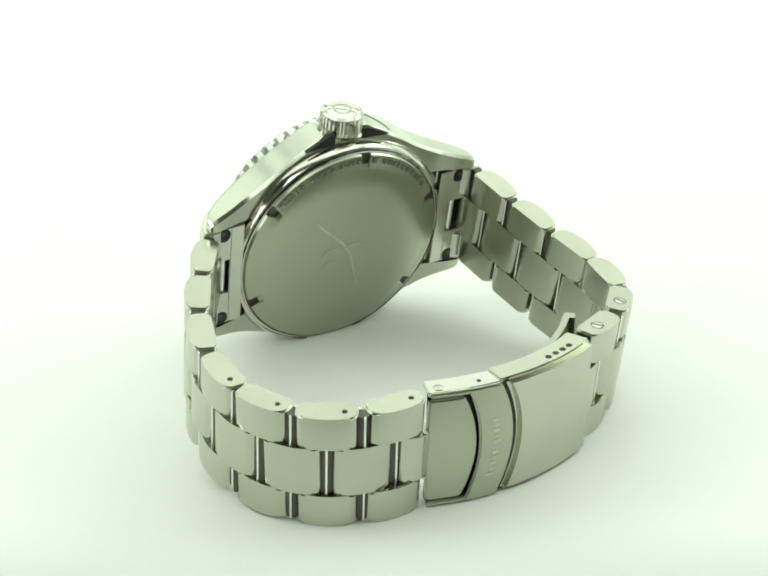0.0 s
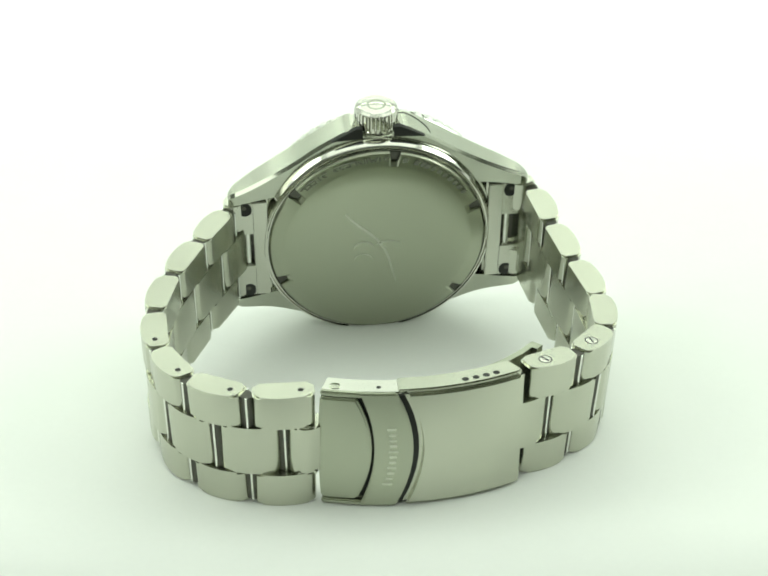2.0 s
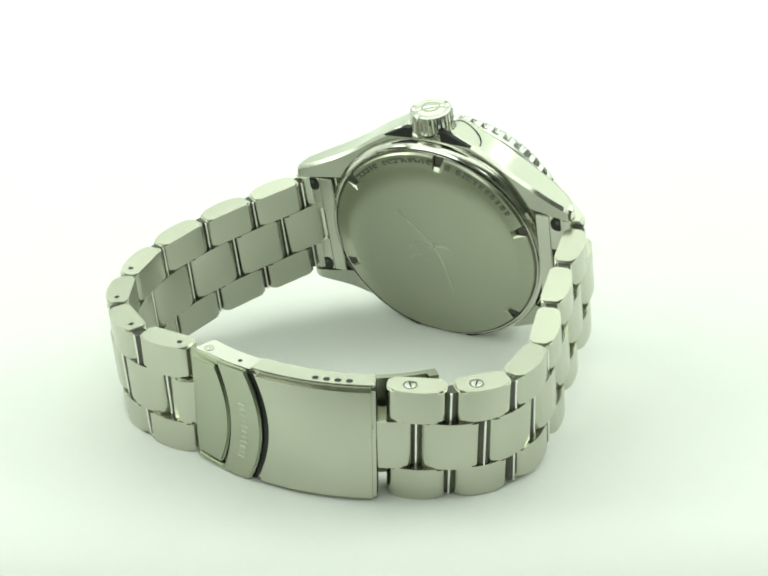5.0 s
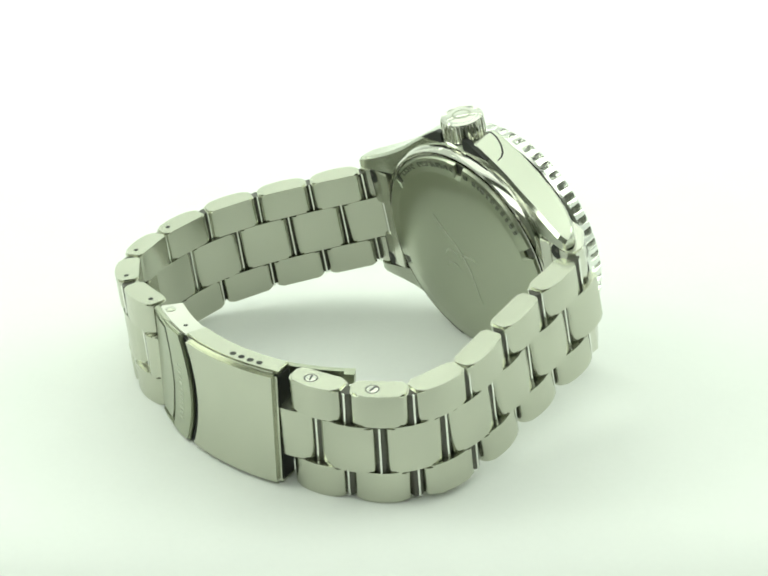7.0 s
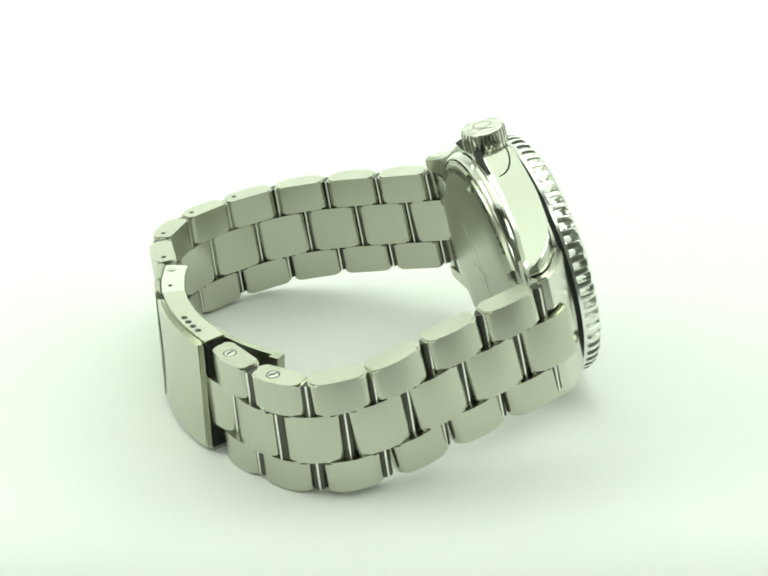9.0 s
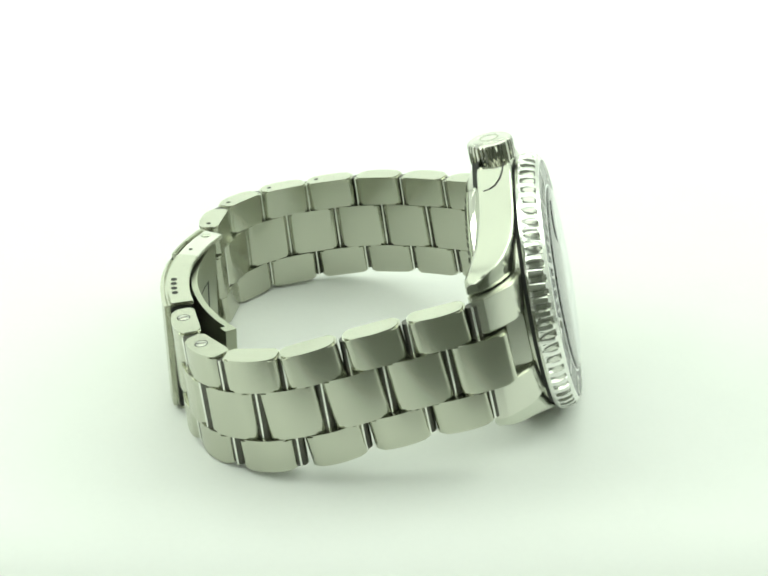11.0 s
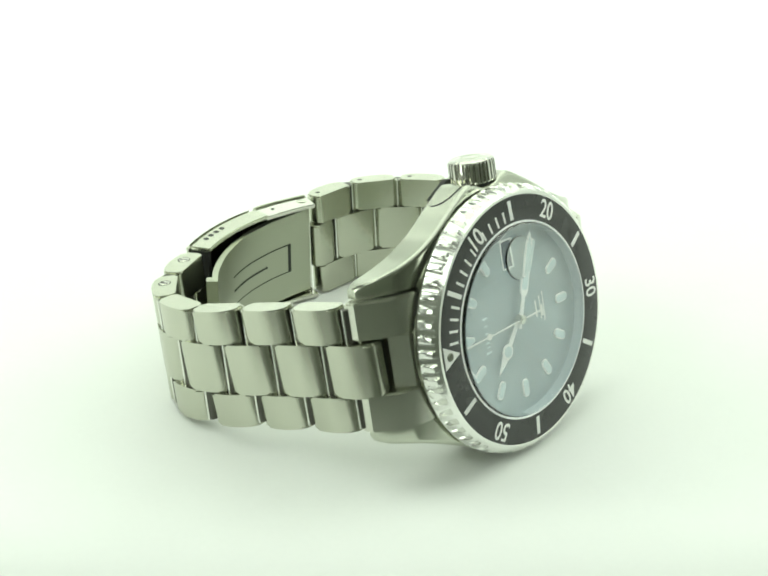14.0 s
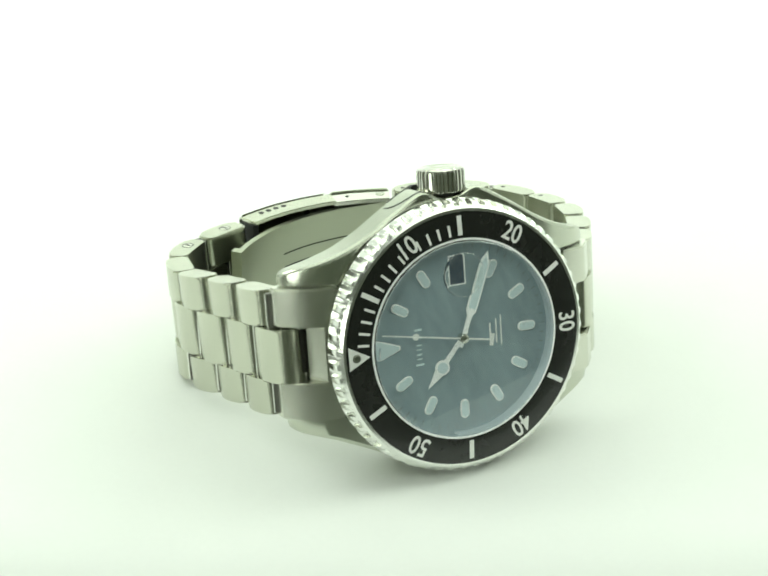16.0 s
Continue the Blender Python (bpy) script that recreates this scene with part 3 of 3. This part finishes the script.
def on_clasp(u, v, n):
    """u along the clasp from its six o'clock end, v up, n out from the outer face."""
    a = (u / ARC - 0.5) * SPAN
    d = OUTW * math.cos(a) + ALONG * math.sin(a)
    q = CENTRE + d * (RAD + n)
    lean = 0.03 * v
    return Vector((q.x + OUTW.x * lean, q.y + OUTW.y * lean, LIFT + v))


def plate(u0, u1, v0, v1, n0, n1, nu=14, nv=10, bow0=0.0, bow1=0.0, bevel=0.0):
    """A bent plate; its two ends may bow along u."""
    def row(v, n):
        k = 1 - ((v - (v0 + v1) / 2) / ((v1 - v0) / 2)) ** 2
        a, b = u0 + bow0 * k, u1 + bow1 * k
        return [on_clasp(a + (b - a) * i / nu, v, n) for i in range(nu + 1)]
    bm = bmesh.new()
    g = []
    for n in (n0, n1):
        g.append([[bm.verts.new(p) for p in row(v0 + (v1 - v0) * j / nv, n)] for j in range(nv + 1)])
    for j in range(nv):
        for i in range(nu):
            for s in (0, 1):
                bm.faces.new((g[s][j][i], g[s][j][i + 1], g[s][j + 1][i + 1], g[s][j + 1][i]))
    for j in range(nv):
        for i in (0, nu):
            bm.faces.new((g[0][j][i], g[0][j + 1][i], g[1][j + 1][i], g[1][j][i]))
    for i in range(nu):
        for j in (0, nv):
            bm.faces.new((g[0][j][i], g[0][j][i + 1], g[1][j][i + 1], g[1][j][i]))
    bmesh.ops.recalc_face_normals(bm, faces=bm.faces)
    if bevel:
        sharp = [e for e in bm.edges if len(e.link_faces) == 2 and e.calc_face_angle(0) > 1.0]
        bmesh.ops.bevel(bm, geom=sharp, offset=bevel, segments=2, affect="EDGES", clamp_overlap=True)
    return bm


CH = 9.55
clasp = part("clasp_cover", join(plate(12.0, ARC, -CH, CH, -1.3, 0.0, bow0=2.6, bevel=0.75),
                                 plate(11.5, ARC - 0.1, CH - 0.75, CH - 0.05, -4.6, -1.1, nv=3, bevel=0.12),
                                 plate(11.5, ARC - 0.1, -CH + 0.05, -CH + 0.75, -4.6, -1.1, nv=3, bevel=0.12)), BRUSHED, watch,
             "brushed steel clasp cover with polished rounded edges", None, 35)
part("clasp_base", join(plate(0.4, 16.5, -9.0, 9.0, -2.4, -1.6, bevel=0.1),
                        plate(0.2, 12.0, CH - 1.1, CH - 0.35, -4.6, -1.0, nv=3, bevel=0.12),
                        plate(0.2, 12.0, -CH + 0.35, -CH + 1.1, -4.6, -1.0, nv=3, bevel=0.12)), POLISHED, watch, "clasp body under the cover", None, 35)
part("clasp_tongue", plate(0.2, 5.5, -8.55, 8.35, -1.2, -0.1, bow0=-0.3, bow1=2.2, bevel=0.3), SATIN, watch, "satin tongue of the clasp", None, 35)
# Black plate under the tongue paints the shade seen round its edge.
part("tongue_shade", plate(0.15, 6.2, -8.75, 8.75, -1.55, -1.25, bow1=2.2), DARK, watch, "dark plate as shade round the tongue")
catch = part("safety_catch", join(plate(5.9, 11.2, -CH + 0.1, CH - 0.1, -0.75, 0.1, bow0=2.2, bow1=2.5, bevel=0.25),
                                  plate(0.3, 6.3, 8.65, CH - 0.1, -0.9, 0.0, nv=3, bevel=0.2),
                                  plate(0.3, 6.3, -CH + 0.1, -8.65, -0.9, 0.0, nv=3, bevel=0.2)), SATIN, watch,
             "satin safety catch with engraved wording", None, 35)
for k, tall in enumerate((1.5, 1.0, 1.0, 1.3, 1.0, 1.0, 1.4, 1.0, 1.0, 1.0, 1.3)):
    v = -5.8 + k * 0.92
    u = 10.1 + 2.3 * (1 - (v / CH) ** 2)
    part("engraved_mark", plate(u - 1.6 - tall / 2, u - 1.6 + tall / 2, v, v + 0.42, 0.1, 0.14, 2, 2), EMBLEM, catch)
for k in range(4):
    c = on_clasp(23.3 + 1.75 * k - 1.4, CH - 0.05, -2.2)
    # Uncut holes, drawn as black discs for their shade.
    part("adjustment_hole", lathe([(0.0, -0.2), (0.5, -0.2), (0.5, 0.03), (0.0, 0.03)], 16, closed=False), DARK, clasp, "", Matrix.Translation(c))
# Added black plate, shades the gap between catch and cover by colour.
part("catch_shade", plate(11.0, 13.0, -CH + 0.3, CH - 0.8, -1.3, -0.7, bow0=2.5, bow1=2.6), DARK, clasp, "dark plate as shade behind the safety catch")
# Black filler where the hollow end would only be in shade.
part("clasp_end_shade", plate(ARC - 1.2, ARC + 0.12, -CH + 0.8, CH - 0.8, -4.2, -1.02), DARK, clasp, "dark filler as shade in the open end of the clasp")
c = on_clasp(2.0, CH - 0.35, -2.2)
part("hinge_pin", lathe([(0.0, -19.0), (0.8, -19.0), (0.8, 0.08), (0.65, 0.14), (0.0, 0.14)], 20, closed=False), CASE_STEEL, watch, "round hinge pin",
     Matrix.Translation(c))
c = on_clasp(8.6, CH - 0.35, -2.4)
part("catch_pin", lathe([(0.0, -0.2), (0.35, -0.2), (0.35, 0.03), (0.0, 0.03)], 12, closed=False), DARK, clasp, "", Matrix.Translation(c))

# folding blade inside the loop
BLADE = [(5.6, -35.2, -11.4, 0, 0), (9.0, -33.4, -11.4, 0, 0), (14.0, -30.4, -11.4, 0, 0), (19.5, -25.6, -11.4, 0, 0), (23.6, -19.8, -11.4, 0, 0),
         (26.2, -14.0, -11.4, 0, 0), (27.4, -9.3, -11.4, 0, 0)]


def strip(nodes, s0, s1, v0, v1, n0, n1, steps=24):
    at, total = path(nodes)
    secs = []
    for k in range(steps + 1):
        s = s0 + (s1 - s0) * k / steps
        p, w = at(s * total)
        q, _ = at(min(s * total + 0.2, total))
        r, _ = at(max(s * total - 0.2, 0))
        u = (q - r).normalized()
        n = u.cross(w)
        secs.append([p + w * v + n * d for v, d in ((v0, n0), (v1, n0), (v1, n1), (v0, n1))])
    return loft(secs)


blade = part("folding_blade", join(strip(BLADE, 0.0, 1.0, -8.0, 8.0, -0.5, 0.5), strip(BLADE, 0.955, 1.0, -8.0, 8.0, 0.5, 1.4, 3)), SATIN, watch,
             "curved satin folding blade inside the clasp", None, 30)
for s0, s1, v0, v1 in ((0.14, 0.62, 2.3, 2.55), (0.30, 0.62, -0.4, 0.0), (0.14, 0.62, -3.0, -2.8), (0.13, 0.15, -3.0, 2.55)):
    # Black strips on the blade imitate the dark depth of slots.
    part("slot", strip(BLADE, s0, s1, v0, v1, -0.53, -0.4, 16), DARK, blade, "")


# ---------------------------------------------------------------- what moves
def motions():
    turn = [(0.0, 0.0), (2.0, -23.2), (4.0, -46.7), (6.5, -75.9), (9.0, -105.1), (11.5, -133.8), (14.0, -163.2), (16.0, -186.7)]
    walk(watch, [(t, pose(0, 0, 0, 0, 0, a)) for t, a in turn])
    hand_at = Matrix.Translation(CASE.translation * MM) @ CASE.to_quaternion().to_matrix().to_4x4()
    rows = []
    for t in range(0, 17):
        c = 11.0 - 6.0 * (16 - t)
        rows.append((float(t), hand_at @ Matrix.Translation((0, 0, DZ * MM)) @ Matrix.Rotation(radians(90 - c), 4, "Z")))
    walk(second_hand, rows)


motions()
